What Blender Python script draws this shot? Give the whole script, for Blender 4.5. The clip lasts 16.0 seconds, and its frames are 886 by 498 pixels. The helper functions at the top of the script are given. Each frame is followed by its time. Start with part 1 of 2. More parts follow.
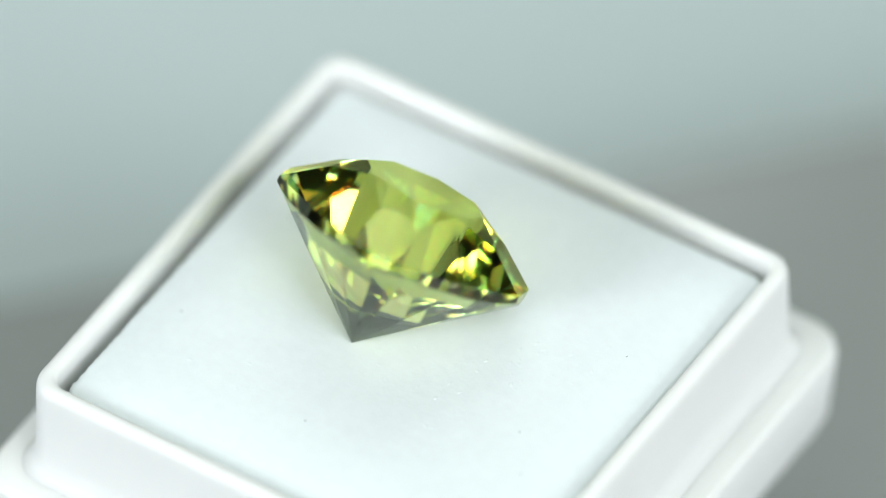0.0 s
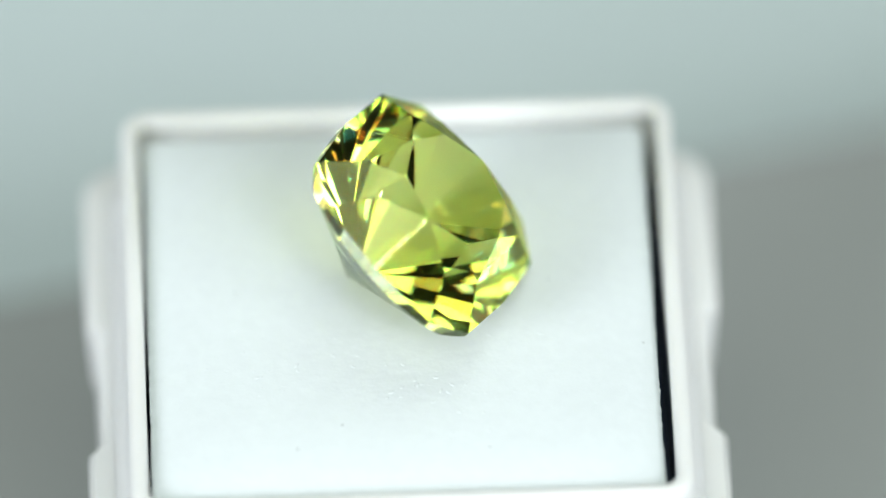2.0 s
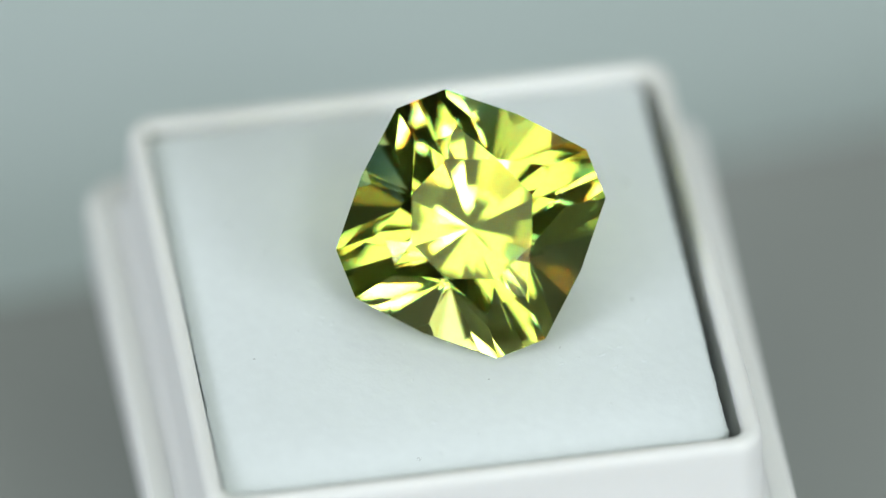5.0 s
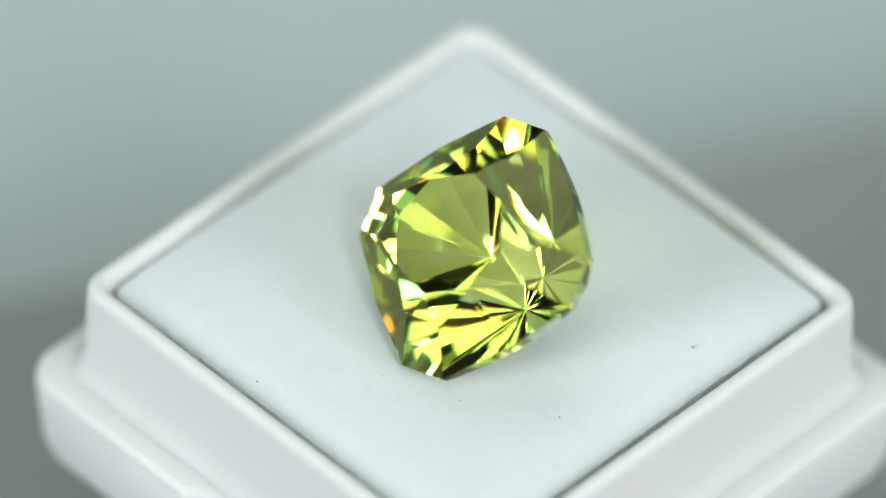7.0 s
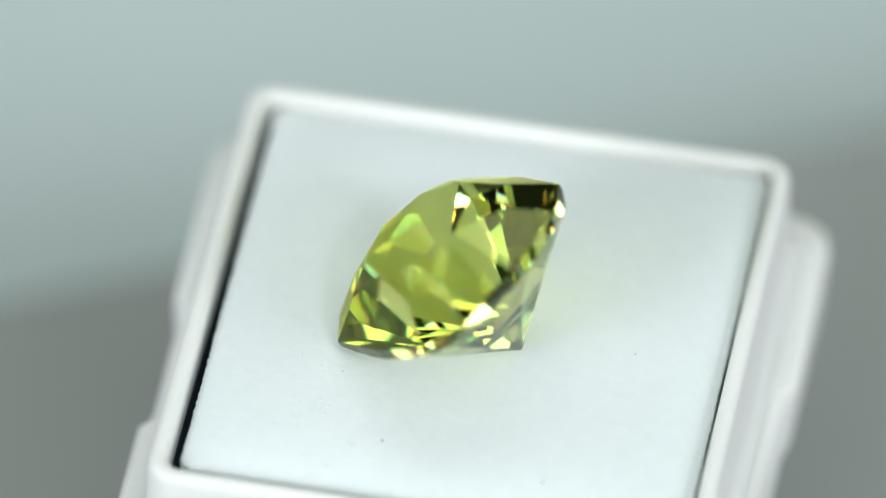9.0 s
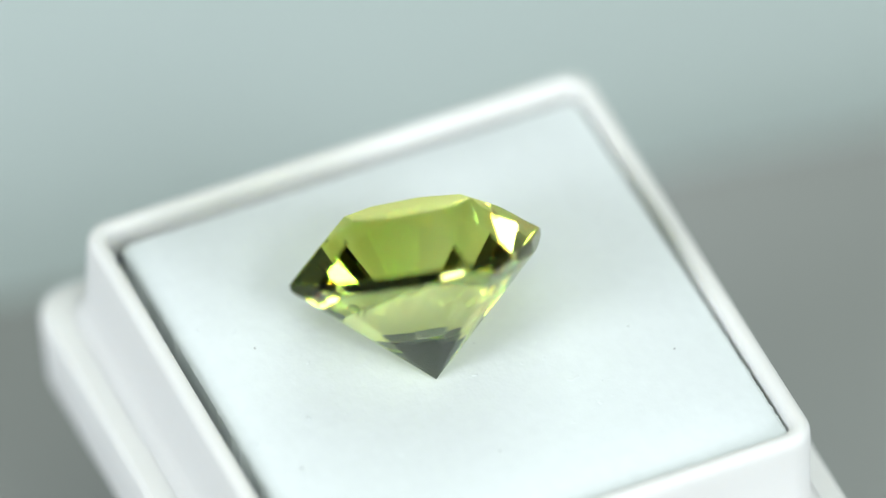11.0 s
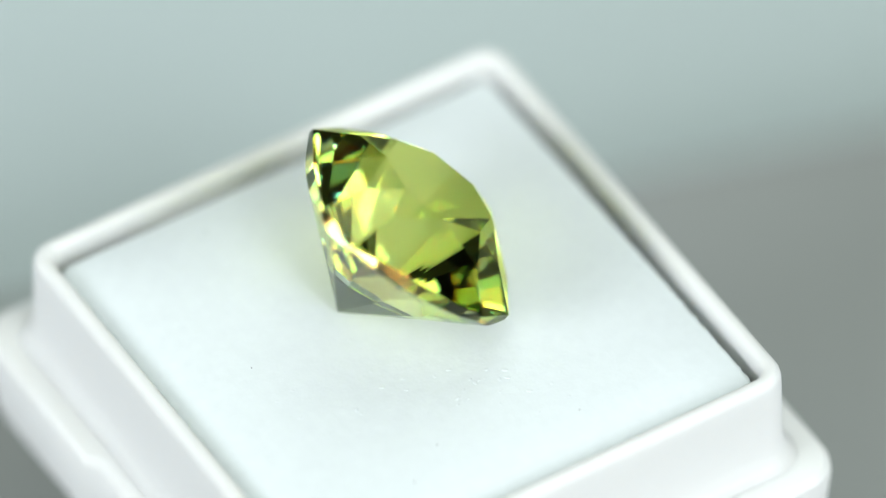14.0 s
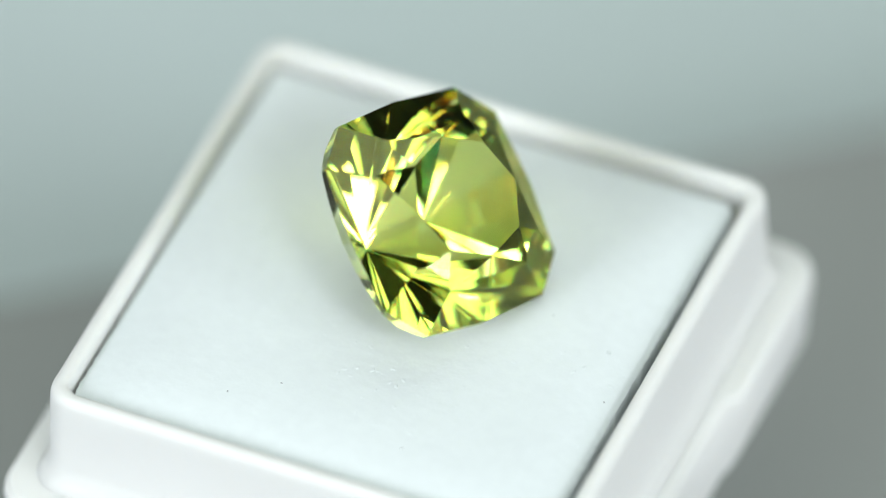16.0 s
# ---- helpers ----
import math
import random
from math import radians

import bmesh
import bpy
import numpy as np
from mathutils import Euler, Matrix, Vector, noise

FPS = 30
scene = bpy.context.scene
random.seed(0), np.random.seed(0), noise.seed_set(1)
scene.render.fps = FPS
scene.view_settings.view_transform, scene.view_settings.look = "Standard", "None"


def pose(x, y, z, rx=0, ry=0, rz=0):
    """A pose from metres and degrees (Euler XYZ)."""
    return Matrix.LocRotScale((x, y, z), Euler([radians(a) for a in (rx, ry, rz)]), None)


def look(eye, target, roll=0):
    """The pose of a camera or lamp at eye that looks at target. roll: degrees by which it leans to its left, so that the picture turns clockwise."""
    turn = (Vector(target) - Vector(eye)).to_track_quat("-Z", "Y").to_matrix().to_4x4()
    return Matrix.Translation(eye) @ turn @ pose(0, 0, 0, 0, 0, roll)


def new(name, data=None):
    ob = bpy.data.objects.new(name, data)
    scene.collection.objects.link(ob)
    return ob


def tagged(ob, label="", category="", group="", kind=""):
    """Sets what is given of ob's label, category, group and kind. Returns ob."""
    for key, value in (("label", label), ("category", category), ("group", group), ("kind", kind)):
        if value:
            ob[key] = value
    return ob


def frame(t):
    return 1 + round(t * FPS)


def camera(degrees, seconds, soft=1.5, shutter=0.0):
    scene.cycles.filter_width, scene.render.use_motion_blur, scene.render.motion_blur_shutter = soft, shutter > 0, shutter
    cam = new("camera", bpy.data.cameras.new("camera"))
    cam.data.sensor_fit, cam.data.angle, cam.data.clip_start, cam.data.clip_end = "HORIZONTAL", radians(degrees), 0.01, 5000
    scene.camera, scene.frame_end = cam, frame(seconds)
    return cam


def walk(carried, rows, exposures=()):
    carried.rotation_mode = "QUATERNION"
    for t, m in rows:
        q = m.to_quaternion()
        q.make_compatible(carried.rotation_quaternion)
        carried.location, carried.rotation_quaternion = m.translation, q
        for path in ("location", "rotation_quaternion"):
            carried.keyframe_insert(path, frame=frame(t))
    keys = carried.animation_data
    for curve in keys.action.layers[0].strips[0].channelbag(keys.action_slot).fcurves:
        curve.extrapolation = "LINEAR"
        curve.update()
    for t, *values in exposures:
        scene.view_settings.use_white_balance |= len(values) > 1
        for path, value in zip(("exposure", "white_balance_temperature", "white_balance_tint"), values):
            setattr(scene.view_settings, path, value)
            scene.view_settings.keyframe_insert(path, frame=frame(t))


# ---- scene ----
U = 0.0136            # half the width of the foam pad, in metres
SPEED = 27.526        # degrees a second, clockwise from above
START = 57.847        # the box's heading at the start

# the camera stands still; a long macro lens with a shallow focus
cam = camera(4.0, 16.0, soft=1.2)
EYE, AIM = (0.00016, -0.47111, 0.49182), (0.00016, 0.00232, 0.0024)
walk(cam, [(0.0, look(EYE, AIM, 0.454)), (16.0, look(EYE, AIM, 0.454))],
     exposures=[(0.0, 0.0), (2.1, 0.0), (3.5, -0.22), (4.5, -0.38), (5.6, -0.38), (7.0, -0.29), (7.5, -0.29), (8.0, -0.19), (9.0, -0.15), (11.5, 0.0), (15.0, 0.0), (16.0, -0.1)])
cam.data.dof.use_dof = True
cam.data.dof.focus_distance = 0.677
cam.data.dof.aperture_fstop = 11.0

# ---- light ----
world = bpy.data.worlds.new("room_air")
world.use_nodes = True
world.node_tree.nodes["Background"].inputs[0].default_value = (0.75, 0.85, 0.9, 1)
world.node_tree.nodes["Background"].inputs[1].default_value = 0.05
scene.world = world


def softbox(name, eye, target, wide, high, watts, colour):
    data = bpy.data.lights.new(name, "AREA")
    data.shape, data.size, data.size_y, data.energy, data.color = "RECTANGLE", wide, high, watts, colour
    ob = new(name, data)
    ob.matrix_world = look(eye, target)
    return ob


softbox("softbox_right", (0.50, -0.52, 0.26), (0, 0, 0), 0.27, 0.27, 3.2, (0.885, 0.93, 1.0))
softbox("softbox_left", (-0.56, -0.44, 0.32), (0, 0, 0), 0.28, 0.28, 5.3, (0.885, 0.93, 1.0))
softbox("lamp_right", (0.604, -0.36, 0.384), (0, 0, 0), 0.11, 0.11, 1.3, (0.92, 0.97, 1.0))
softbox("lamp_front", (0.243, -0.539, 0.57), (0, 0, 0), 0.16, 0.15, 2.0, (0.92, 0.97, 1.0))
softbox("softbox_over_camera", (0.0, -0.42, 0.95), (0, 0, 0), 0.80, 0.55, 4.0, (0.91, 0.99, 0.89))
softbox("softbox_top", (0.05, 0.48, 0.95), (0.02, 0.1, 0), 0.7, 0.6, 3.3, (0.89, 1.0, 0.93))


# ---- materials ----
def material(name, base, rough=0.5, metal=0.0, spec=0.5):
    m = bpy.data.materials.new(name)
    m.use_nodes = True
    b = m.node_tree.nodes["Principled BSDF"]
    b.inputs["Base Color"].default_value = (*base, 1)
    b.inputs["Roughness"].default_value = rough
    b.inputs["Metallic"].default_value = metal
    b.inputs["Specular IOR Level"].default_value = spec
    return m, b


def mottle(m, b, base, scale, amount, bump_scale, bump, distance):
    """Colour that varies at a coarse scale, and a fine relief."""
    nodes, links = m.node_tree.nodes, m.node_tree.links
    place = nodes.new("ShaderNodeTexCoord")
    coarse, fine = nodes.new("ShaderNodeTexNoise"), nodes.new("ShaderNodeTexNoise")
    coarse.inputs["Scale"].default_value, coarse.inputs["Detail"].default_value = scale, 4
    fine.inputs["Scale"].default_value, fine.inputs["Detail"].default_value = bump_scale, 5
    mix = nodes.new("ShaderNodeMix")
    mix.data_type = "RGBA"
    mix.inputs[6].default_value = (*[c * (1 - amount) for c in base], 1)
    mix.inputs[7].default_value = (*[min(1, c * (1 + amount)) for c in base], 1)
    relief = nodes.new("ShaderNodeBump")
    relief.inputs["Strength"].default_value, relief.inputs["Distance"].default_value = bump, distance
    links.new(place.outputs["Object"], coarse.inputs["Vector"])
    links.new(place.outputs["Object"], fine.inputs["Vector"])
    links.new(coarse.outputs["Fac"], mix.inputs[0])
    links.new(mix.outputs[2], b.inputs["Base Color"])
    links.new(fine.outputs["Fac"], relief.inputs["Height"])
    links.new(relief.outputs["Normal"], b.inputs["Normal"])


PLASTIC, b = material("white_plastic", (0.675, 0.682, 0.662), 0.58, spec=0.15)
b.inputs["Subsurface Weight"].default_value = 0.5
b.inputs["Subsurface Scale"].default_value = 0.0012
b.inputs["Subsurface Radius"].default_value = (1.0, 0.95, 0.9)
mottle(PLASTIC, b, (0.675, 0.682, 0.662), 160, 0.02, 900, 0.15, 0.00004)
FOAM, b = material("white_foam", (0.652, 0.70, 0.705), 0.95, spec=0.1)
mottle(FOAM, b, (0.652, 0.70, 0.705), 1300, 0.045, 5200, 0.25, 0.00005)
BOARD, b = material("dark_grey_board", (0.262, 0.278, 0.265), 0.6)
mottle(BOARD, b, (0.262, 0.278, 0.265), 14, 0.06, 700, 0.2, 0.0002)
PAPER, b = material("pale_grey_paper", (0.465, 0.54, 0.535), 0.8)
mottle(PAPER, b, (0.465, 0.54, 0.535), 7, 0.05, 500, 0.2, 0.0002)
WALL, b = material("dark_wall_paint", (0.085, 0.09, 0.092), 0.8)
mottle(WALL, b, (0.085, 0.09, 0.092), 3, 0.06, 90, 0.3, 0.001)
METAL, b = material("turntable_grey", (0.30, 0.31, 0.31), 0.45)
mottle(METAL, b, (0.30, 0.31, 0.31), 80, 0.05, 900, 0.1, 0.0001)
DUST, b = material("grey_lint", (0.26, 0.28, 0.28), 0.9)

# near-black blue that stands in for shade in the gap beside the pad
GAP_SHADE, b = material("gap_shade_blue_black", (0.022, 0.04, 0.08), 0.6)
mottle(GAP_SHADE, b, (0.022, 0.04, 0.08), 300, 0.2, 2000, 0.2, 0.00005)


def stone(name, tint, polish, ior=1.79, spread=0.028):
    """Tinted glass whose three hues bend by slightly different angles."""
    m = bpy.data.materials.new(name)
    m.use_nodes = True
    nt = m.node_tree
    nt.nodes.remove(nt.nodes["Principled BSDF"])
    total = None
    hues = (((0.60, 0.27, 0.15), -spread), ((0.27, 0.46, 0.25), 0.0), ((0.13, 0.27, 0.60), spread)) if spread else (((1, 1, 1), 0.0),)
    for share, bend in hues:
        glass = nt.nodes.new("ShaderNodeBsdfGlass")
        glass.inputs["Color"].default_value = (*[c * k for c, k in zip(tint, share)], 1)
        glass.inputs["Roughness"].default_value = polish
        glass.inputs["IOR"].default_value = ior + bend
        if total is None:
            total = glass
        else:
            both = nt.nodes.new("ShaderNodeAddShader")
            nt.links.new(total.outputs[0], both.inputs[0])
            nt.links.new(glass.outputs[0], both.inputs[1])
            total = both
    nt.links.new(total.outputs[0], nt.nodes["Material Output"].inputs["Surface"])
    return m


# one stone; tint split by zone imitates light absorbed over longer paths
CROWN = stone("crown_path_tint", (0.965, 0.985, 0.40), 0.0)
PAVILION = stone("pavilion_path_tint", (0.92, 0.975, 0.91), 0.0, spread=0)
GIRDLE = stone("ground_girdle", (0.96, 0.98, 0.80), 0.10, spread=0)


# ---- building ----
def part(name, bm, mat, parent=None, label="", smooth=False):
    me = bpy.data.meshes.new(name)
    bm.normal_update()
    for e in bm.edges:
        if len(e.link_faces) == 2 and e.calc_face_angle() > 0.6:
            e.smooth = False
    bm.to_mesh(me)
    bm.free()
    me.materials.append(mat)
    if smooth:
        for f in me.polygons:
            f.use_smooth = True
    ob = new(name, me)
    if parent:
        ob.parent = parent
    if label:
        tagged(ob, label)
    return ob


def rounded(hx, hy, r, recess=0.0, n=8):
    """The outline of a rectangle with round corners, counterclockwise. recess: how deep a finger grip is cut into the two sides along y."""
    pts = []
    grip = ((0.40, 0), (0.34, 1), (-0.27, 1), (-0.33, 0))
    for cx, cy, a0 in ((hx - r, hy - r, 0), (-hx + r, hy - r, 90), (-hx + r, -hy + r, 180), (hx - r, -hy + r, 270)):
        for i in range(n + 1):
            a = radians(a0 + 90 * i / n)
            pts.append((cx + r * math.cos(a), cy + r * math.sin(a)))
        if recess and a0 == 90:
            pts += [(-hx + recess * d, y * U) for y, d in grip]
        if recess and a0 == 270:
            pts += [(hx - recess * d, y * U) for y, d in reversed(grip)]
    return pts


def loft(rings, close_start=False, close_end=False, recess=()):
    """Skin between rings of (half width, half depth, corner radius, height). recess: the depth of the finger grip, ring by ring."""
    bm = bmesh.new()
    made = [[bm.verts.new((x, y, z)) for x, y in rounded(hx, hy, r, recess[i] if recess else 0.0)] for i, (hx, hy, r, z) in enumerate(rings)]
    n = len(made[0])
    for a, c in zip(made, made[1:]):
        for i in range(n):
            bm.faces.new((a[i], a[(i + 1) % n], c[(i + 1) % n], c[i]))
    if close_start:
        bm.faces.new(list(reversed(made[0])))
    if close_end:
        bm.faces.new(made[-1])
    bmesh.ops.recalc_face_normals(bm, faces=bm.faces)
    return bm


def profile(points):
    """Rings from (half width, radius, height) in pad units."""
    return [(w * U, w * U, r * U, z * U) for w, r, z in points]


# ---- the place ----
TABLE = -2.2 * U


def slab(x0, y0, x1, y1, z0, z1):
    bm = bmesh.new()
    bmesh.ops.create_cube(bm, size=1)
    for v in bm.verts:
        v.co = ((x0 + x1) / 2 + v.co.x * (x1 - x0), (y0 + y1) / 2 + v.co.y * (y1 - y0), (z0 + z1) / 2 + v.co.z * (z1 - z0))
    return bm


def room():
    w, top = 1.5, 1.6
    z0 = TABLE - 0.02
    tagged(part("ground", slab(-w, -w, w, w, z0 - 0.05, z0), PAPER), "pale grey paper sweep under the display", "tabletop", kind="structure")
    tagged(part("wall_north", slab(-w, w, w, w + 0.05, z0 - 0.05, top), WALL), "plain dark grey painted studio wall", "wall", kind="structure")
    tagged(part("wall_south", slab(-w, -w - 0.05, w, -w, z0 - 0.05, top), WALL), "plain dark grey painted studio wall", "wall", kind="structure")
    tagged(part("wall_east", slab(w, -w, w + 0.05, w, z0 - 0.05, top), WALL), "plain dark grey painted studio wall", "wall", kind="structure")
    tagged(part("wall_west", slab(-w - 0.05, -w, -w, w, z0 - 0.05, top), WALL), "plain dark grey painted studio wall", "wall", kind="structure")
    tagged(part("ceiling", slab(-w, -w, w, w, top, top + 0.05), WALL), "plain dark grey painted studio ceiling", "ceiling", kind="structure")


room()

bm = loft([(0.20, 0.15, 0.004, 0), (0.20, 0.15, 0.004, 0.019), (0.199, 0.149, 0.004, 0.02)], True, True)
board = tagged(part("display_board", bm, BOARD), "dark grey board lying on pale grey paper", "board")
board.matrix_world = Matrix.Translation((0, 2.75 * U, TABLE - 0.02)) @ pose(0, 0, 0, 0, 0, 16) @ Matrix.Translation((0.02, -0.15, 0))


def turntable():
    top = new("turntable")
    bm = bmesh.new()
    bmesh.ops.create_cone(bm, cap_ends=True, segments=64, radius1=0.86 * U, radius2=0.80 * U, depth=0.8 * U)
    bmesh.ops.translate(bm, vec=(0, 0, 0.4 * U), verts=bm.verts)
    part("foot", bm, METAL, top)
    bm = bmesh.new()
    bmesh.ops.create_cone(bm, cap_ends=True, segments=64, radius1=0.96 * U, radius2=0.96 * U, depth=0.36 * U)
    bmesh.ops.bevel(bm, geom=[e for e in bm.edges if len(e.link_faces) == 2 and e.calc_face_angle() > 1], offset=0.05 * U, segments=2, affect="EDGES")
    bmesh.ops.translate(bm, vec=(0, 0, 0.98 * U), verts=bm.verts)
    part("platter", bm, METAL, top)
    return tagged(top, "small round grey turntable standing on a board", "turntable")


def display_box():
    top = new("display_box")

    # the upper tray: wall, rounded rim, inner wall and floor
    tray = part("tray", loft(profile([(1.175, 0.15, -0.45), (1.165, 0.145, -0.434), (1.140, 0.13, -0.415), (1.120, 0.12, -0.38), (1.110, 0.112, -0.32), (1.103, 0.11, -0.02), (1.102, 0.11, 0.006), (1.098, 0.108, 0.023), (1.089, 0.102, 0.036), (1.077, 0.095, 0.042),
                                      (1.054, 0.082, 0.042), (1.043, 0.074, 0.037), (1.035, 0.067, 0.027), (1.031, 0.062, 0.012), (1.030, 0.06, -0.008), (1.030, 0.06, -0.39)]), True, True), PLASTIC, top,
                "thin raised white plastic rim", smooth=True)
    # added sheet, coloured as the gap's shade below the rim, missing along one side
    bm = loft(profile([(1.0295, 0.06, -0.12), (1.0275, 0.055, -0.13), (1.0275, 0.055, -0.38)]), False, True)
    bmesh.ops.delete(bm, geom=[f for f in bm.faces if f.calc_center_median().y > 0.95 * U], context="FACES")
    part("gap_shade_sheet", bm, GAP_SHADE, tray,
         "blue-black sheet standing in for shade in the gap inside the tray", smooth=True)
    # the wider foot with its rounded ledge
    part("flange", loft(profile([(1.10, 0.10, -0.94), (1.165, 0.12, -0.93), (1.212, 0.14, -0.88), (1.242, 0.16, -0.80), (1.266, 0.168, -0.50),
                                 (1.261, 0.165, -0.46), (1.24, 0.155, -0.438), (1.18, 0.14, -0.43), (1.09, 0.10, -0.428)]), True, True, recess=[d * U for d in (0.006, 0.012, 0.016, 0.02, 0.042, 0.050, 0.055, 0.03, 0.001)]), PLASTIC, top,
         "wider white plastic foot with a rounded ledge", smooth=True)
    return tagged(top, "white plastic gem display box with a stepped foot", "box")


def crown_of(x, y):
    """How high the pad's face stands, sunk towards its edges, in pad units."""
    return 0.046 * (1 - min(1, abs(x)) ** 7) * (1 - min(1, abs(y)) ** 7) - 0.014


def foam_pad():
    n, h = 150, 1.0
    bm = bmesh.new()
    grid = []
    for j in range(n + 1):
        row = []
        for i in range(n + 1):
            x, y = (2 * i / n - 1), (2 * j / n - 1)
            # crowd the rows towards the edges
            x, y = math.copysign(1 - (1 - abs(x)) ** 1.25, x), math.copysign(1 - (1 - abs(y)) ** 1.25, y)
            edge = 1 - max(abs(x), abs(y))
            rough = noise.noise((x * 38, y * 38, 3.1)) * 0.006 + noise.noise((x * 110, y * 110, 7.7)) * 0.004
            fray = max(0.0, 1 - edge / 0.02)
            z = crown_of(x, y) + rough * 0.16 - 0.010 * fray ** 2
            k = h + fray * (0.9 * rough + 0.008 * max(0.0, noise.noise((x * 260, y * 260, 1.3)) - 0.25))
            # round the corners a little
            cx, cy = max(0.0, abs(x) - 0.96), max(0.0, abs(y) - 0.96)
            k -= 0.35 * min(cx, cy)
            row.append(bm.verts.new(((x * k - 0.015) * U, (y * k * 0.998 - 0.021) * U, z * U)))
        grid.append(row)
    for j in range(n):
        for i in range(n):
            bm.faces.new((grid[j][i], grid[j][i + 1], grid[j + 1][i + 1], grid[j + 1][i]))
    ring = grid[0][:-1] + [g[-1] for g in grid[:-1]] + grid[-1][:0:-1] + [g[0] for g in grid[:0:-1]]
    low = [bm.verts.new((v.co.x * 0.995, v.co.y * 0.995, -0.358 * U)) for v in ring]
    for i in range(len(ring)):
        k = (i + 1) % len(ring)
        bm.faces.new((ring[k], ring[i], low[i], low[k]))
    bm.faces.new(list(reversed(low)))
    bmesh.ops.recalc_face_normals(bm, faces=bm.faces)
    return tagged(part("foam_pad", bm, FOAM, smooth=True), "white foam pad with frayed edges inside the box", "cushion")


def gemstone():
    """A cushion brilliant, cut facet by facet out of a block."""
    bm = bmesh.new()
    bmesh.ops.create_cube(bm, size=1.6)

    def cut(az, slope, r, z):
        """A facet that faces az and leans slope degrees off the table's plane (90: girdle; above 90: pavilion), through (r, z)."""
        a, s = radians(az), radians(slope)
        no = Vector((math.cos(a) * math.sin(s), math.sin(a) * math.sin(s), math.cos(s)))
        co = Vector((math.cos(a) * r, math.sin(a) * r, z))
        got = bmesh.ops.bisect_plane(bm, geom=list(bm.verts) + list(bm.edges) + list(bm.faces), dist=1e-6, plane_co=co, plane_no=no, clear_outer=True)
        rim = [e for e in got["geom_cut"] if isinstance(e, bmesh.types.BMEdge)]
        if rim:
            bmesh.ops.contextual_create(bm, geom=rim)

    def cut_through(p, q, o):
        """A crown facet through three points."""
        no = (q - p).cross(o - p).normalized()
        if no.z < 0:
            no = -no
        got = bmesh.ops.bisect_plane(bm, geom=list(bm.verts) + list(bm.edges) + list(bm.faces), dist=1e-6, plane_co=p, plane_no=no, clear_outer=True)
        rim = [e for e in got["geom_cut"] if isinstance(e, bmesh.types.BMEdge)]
        if rim:
            bmesh.ops.contextual_create(bm, geom=rim)

    def at(az, r, z):
        return Vector((math.cos(radians(az)) * r, math.sin(radians(az)) * r, z))

    half, side, corner, height, depth = 0.027, 0.468, 0.530, 0.221, 0.468
    table_edge = 0.255

    def below(az, deeper):
        """A pavilion facet from the scalloped girdle towards a point under the culet."""
        r = 0.497 - 0.031 * math.cos(radians(4 * az))
        cut(az, 180 - math.degrees(math.atan2(depth * deeper - half, r)), r, -half)

    for k in range(4):
        for d in (-4.2, 4.2):
            cut(90 * k + d, 90, side, 0)
        cut(90 * k + 45, 90, corner, 0)
    # where a side of the girdle meets its clipped corner
    turn = math.atan2(side - corner * math.cos(radians(40.8)), corner * math.sin(radians(40.8)))
    tip, reach = 45 - math.degrees(turn), corner / math.cos(turn)
    cut(0, 0, 0, height)
    for k in range(8):
        cut(45 * k + 22.5, 27.5, table_edge * math.cos(radians(22.5)), height)
    for k in range(4):
        cut(90 * k, math.degrees(math.atan2(height - half, side - table_edge)), table_edge, height)
        cut(90 * k + 45, 31.0, table_edge, height)
        for d in (-1, 1):
            cut_through(at(90 * k, side + 0.001, half), at(90 * k + d * tip, reach, half), at(90 * k + d * 22.5, 0.338, 0.161))
        cut_through(at(90 * k + tip, reach, half), at(90 * k + 90 - tip, reach, half), at(90 * k + 45, 0.362, 0.154))
    for k in range(4):
        for d in (-6.5, 6.5, 27, 45, 63):
            below(90 * k + d, 1.0)
        for d in (-11, 0, 11, 20, 35, 55, 70):
            below(90 * k + d, 1.035)
        for d in (-13, -8, -3.3, 3.3, 8, 13, 30, 40, 50, 60):
            below(90 * k + d, 1.085)
    bmesh.ops.scale(bm, vec=(U, U, U), verts=bm.verts)
    bmesh.ops.recalc_face_normals(bm, faces=bm.faces)
    bm.normal_update()
    # the finished stone is told apart by its zones, which share their edges
    zones = {"table_facet": [], "crown": [], "girdle": [], "pavilion": []}
    for f in bm.faces:
        zones["table_facet" if f.normal.z > 0.999 else "crown" if f.normal.z > 0.1 else "girdle" if f.normal.z > -0.1 else "pavilion"].append([v.co.copy() for v in f.verts])
    bm.free()
    top = new("gemstone")
    for name, faces in zones.items():
        bm = bmesh.new()
        for f in faces:
            bm.faces.new([bm.verts.new(c) for c in f])
        bmesh.ops.remove_doubles(bm, verts=bm.verts, dist=1e-7)
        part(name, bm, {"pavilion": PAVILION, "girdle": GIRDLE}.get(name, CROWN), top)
    return tagged(top, "faceted yellow-green cushion-cut gemstone lying tilted on white foam", "gemstone")


table = turntable()
box = display_box()
pad = foam_pad()
gem = gemstone()

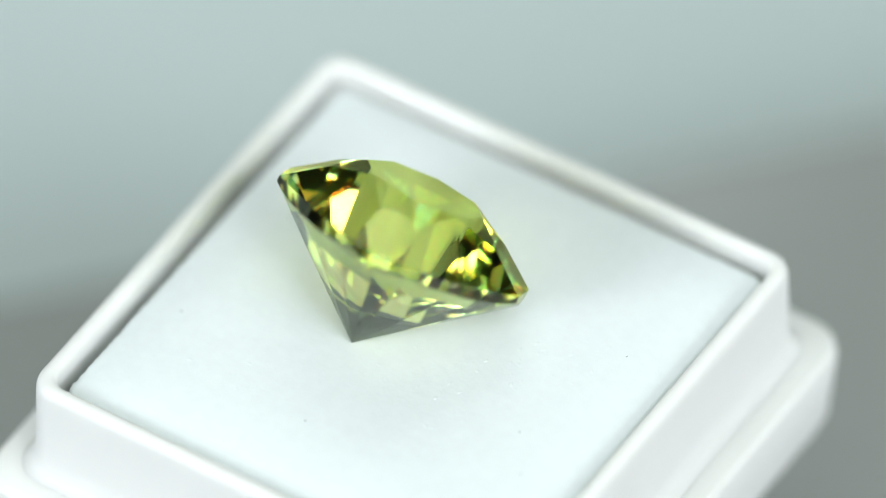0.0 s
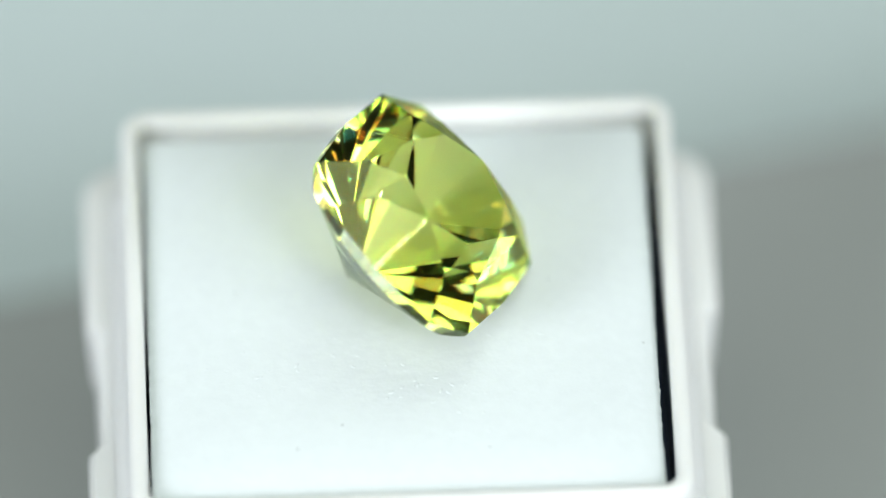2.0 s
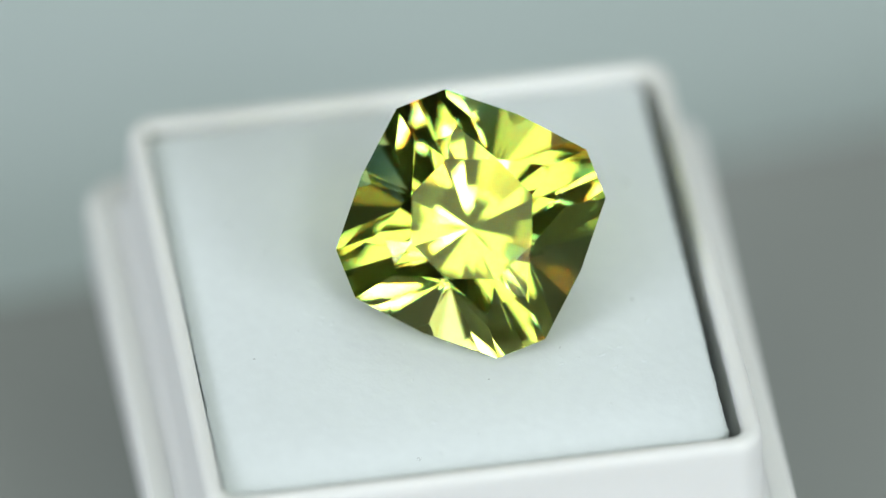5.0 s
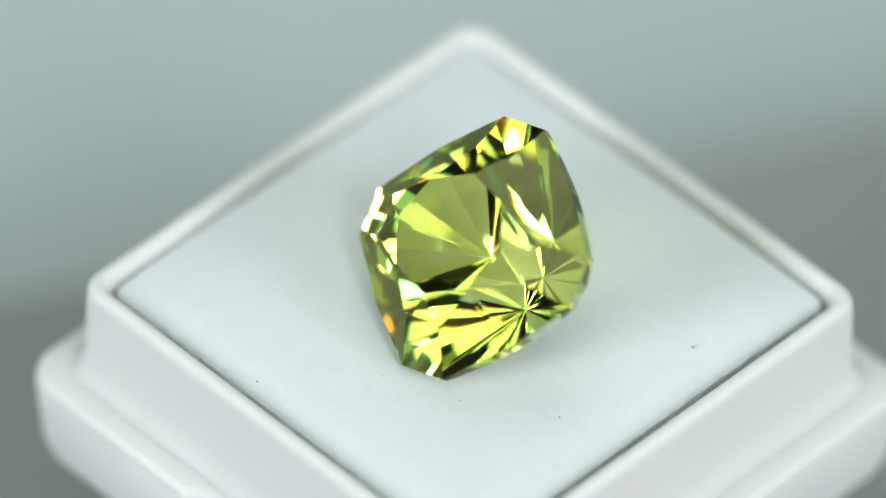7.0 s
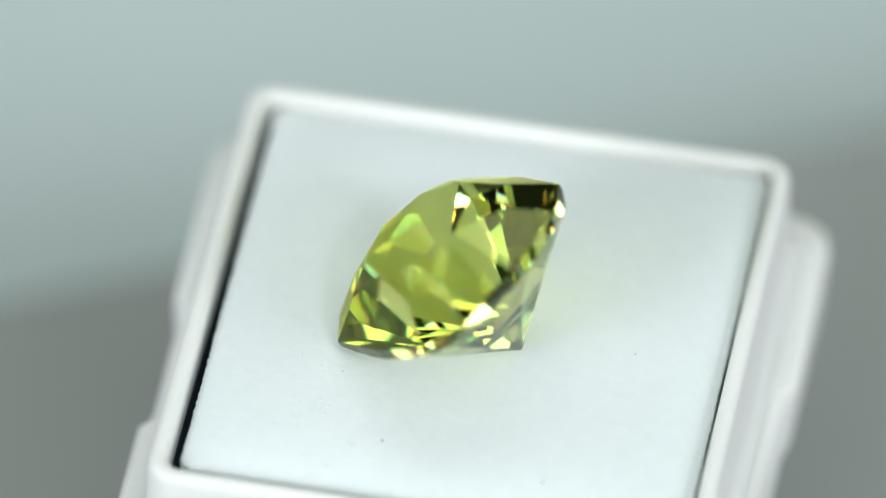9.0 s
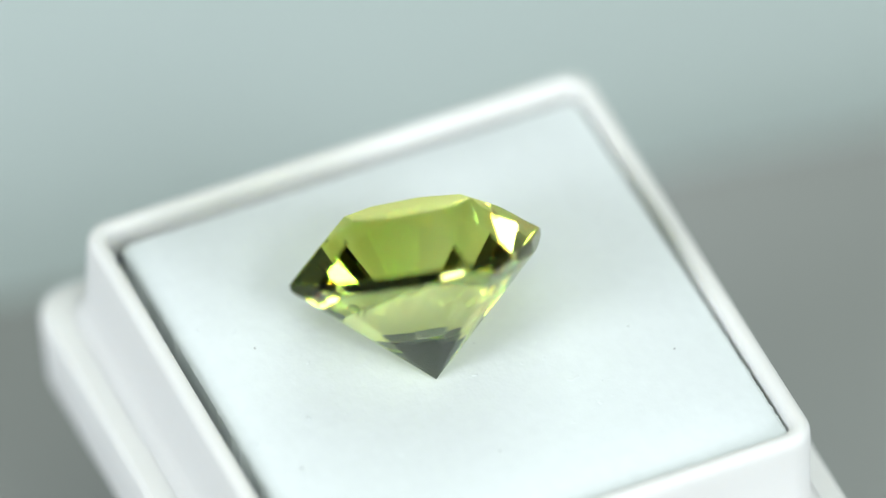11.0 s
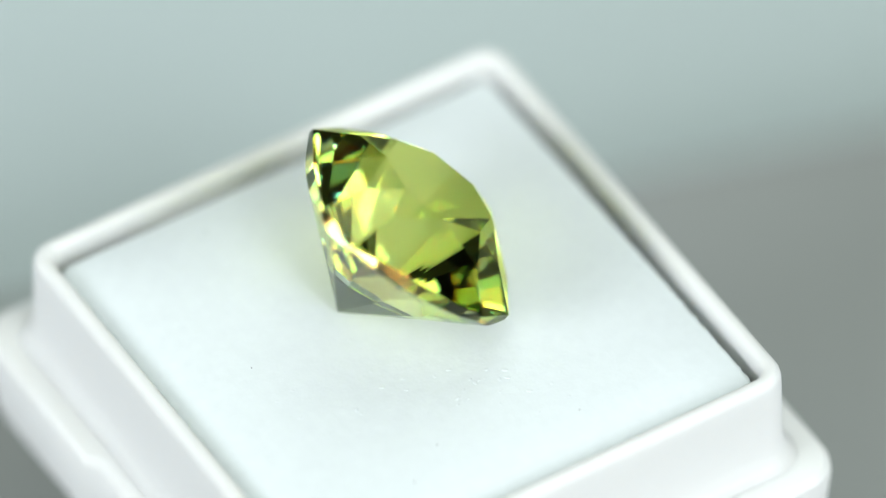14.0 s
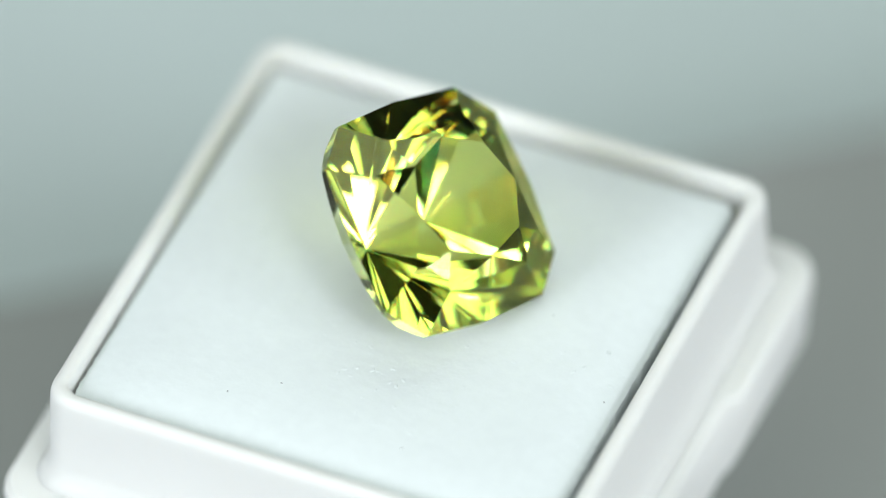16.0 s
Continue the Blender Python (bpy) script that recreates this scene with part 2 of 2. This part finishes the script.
# grey lint on the foam
SPECKS = ((-0.43, 0.813, 0.0065, 20), (0.225, 0.725, 0.006, 70), (-0.666, 0.074, 0.005, 0), (0.307, -0.80, 0.005, 40), (-0.445, -0.783, 0.006, 10),
          (-0.265, -0.665, 0.005, 80), (0.931, -0.247, 0.005, 30), (0.572, 0.09, 0.004, 0), (0.446, 0.395, 0.004, 60))
specks = []
for x, y, size, spin in SPECKS:
    bm = bmesh.new()
    bmesh.ops.create_icosphere(bm, subdivisions=2, radius=size * U)
    for v in bm.verts:
        v.co.x *= 0.55 + 0.4 * noise.noise(v.co * 9000)
        v.co.z *= 0.5
    ob = tagged(part("dust_speck", bm, DUST), "tiny grey speck of lint on white foam", "dust", group="specks on the foam")
    specks.append((ob, Matrix.Translation((x * U, y * U, (crown_of(x, y) + 0.002) * U)) @ pose(0, 0, 0, 0, 0, spin)))

# pale crumbs of foam in loose patches
bm = bmesh.new()
rng = random.Random(4)
for cx, cy, spread, count in ((0.05, -0.52, 0.26, 26), (0.45, 0.60, 0.26, 24), (-0.60, -0.35, 0.24, 14), (0.74, -0.10, 0.2, 12), (-0.50, 0.55, 0.24, 12), (0.0, 0.0, 0.9, 24)):
    for _ in range(count):
        x, y = cx + rng.gauss(0, spread / 2), cy + rng.gauss(0, spread / 2)
        if max(abs(x), abs(y)) > 0.97:
            continue
        r = rng.uniform(0.003, 0.008) * U
        got = bmesh.ops.create_icosphere(bm, subdivisions=1, radius=r)
        turn = Euler((0, 0, rng.uniform(0, 3.1))).to_matrix()
        for v in got["verts"]:
            c = turn @ Vector((v.co.x * 1.8, v.co.y, v.co.z * 0.35))
            v.co = c + Vector((x * U, y * U, (crown_of(x, y) + 0.0012) * U))
crumbs = tagged(part("foam_crumbs", bm, FOAM, smooth=True), "tiny pale crumbs scattered on the foam pad", "crumbs", kind="stuff")


# ---- what moves ----
BOX_ON_TABLE = Matrix.Translation((-0.1376 * U, 0.0331 * U, 0)) @ pose(0, 0, 0, -0.147, -0.780, -0.325)
GEM_IN_BOX = Matrix.Translation((0.0717 * U, 0.1012 * U, 0.3975 * U)) @ pose(0, 0, 0, 0, 0, 81.351) @ pose(0, 0, 0, 39.723) @ pose(0, 0, 0, 0, 0, -23.59)


def turning(thing, local):
    walk(thing, [(t / 2, pose(0, 0, 0, 0, 0, START - SPEED * t / 2) @ local) for t in range(33)])


def motions():
    turning(table, Matrix.Translation((0, 0, TABLE)))
    turning(box, BOX_ON_TABLE)
    turning(pad, BOX_ON_TABLE)
    turning(crumbs, BOX_ON_TABLE)
    turning(gem, BOX_ON_TABLE @ GEM_IN_BOX)
    for ob, local in specks:
        turning(ob, BOX_ON_TABLE @ local)


motions()
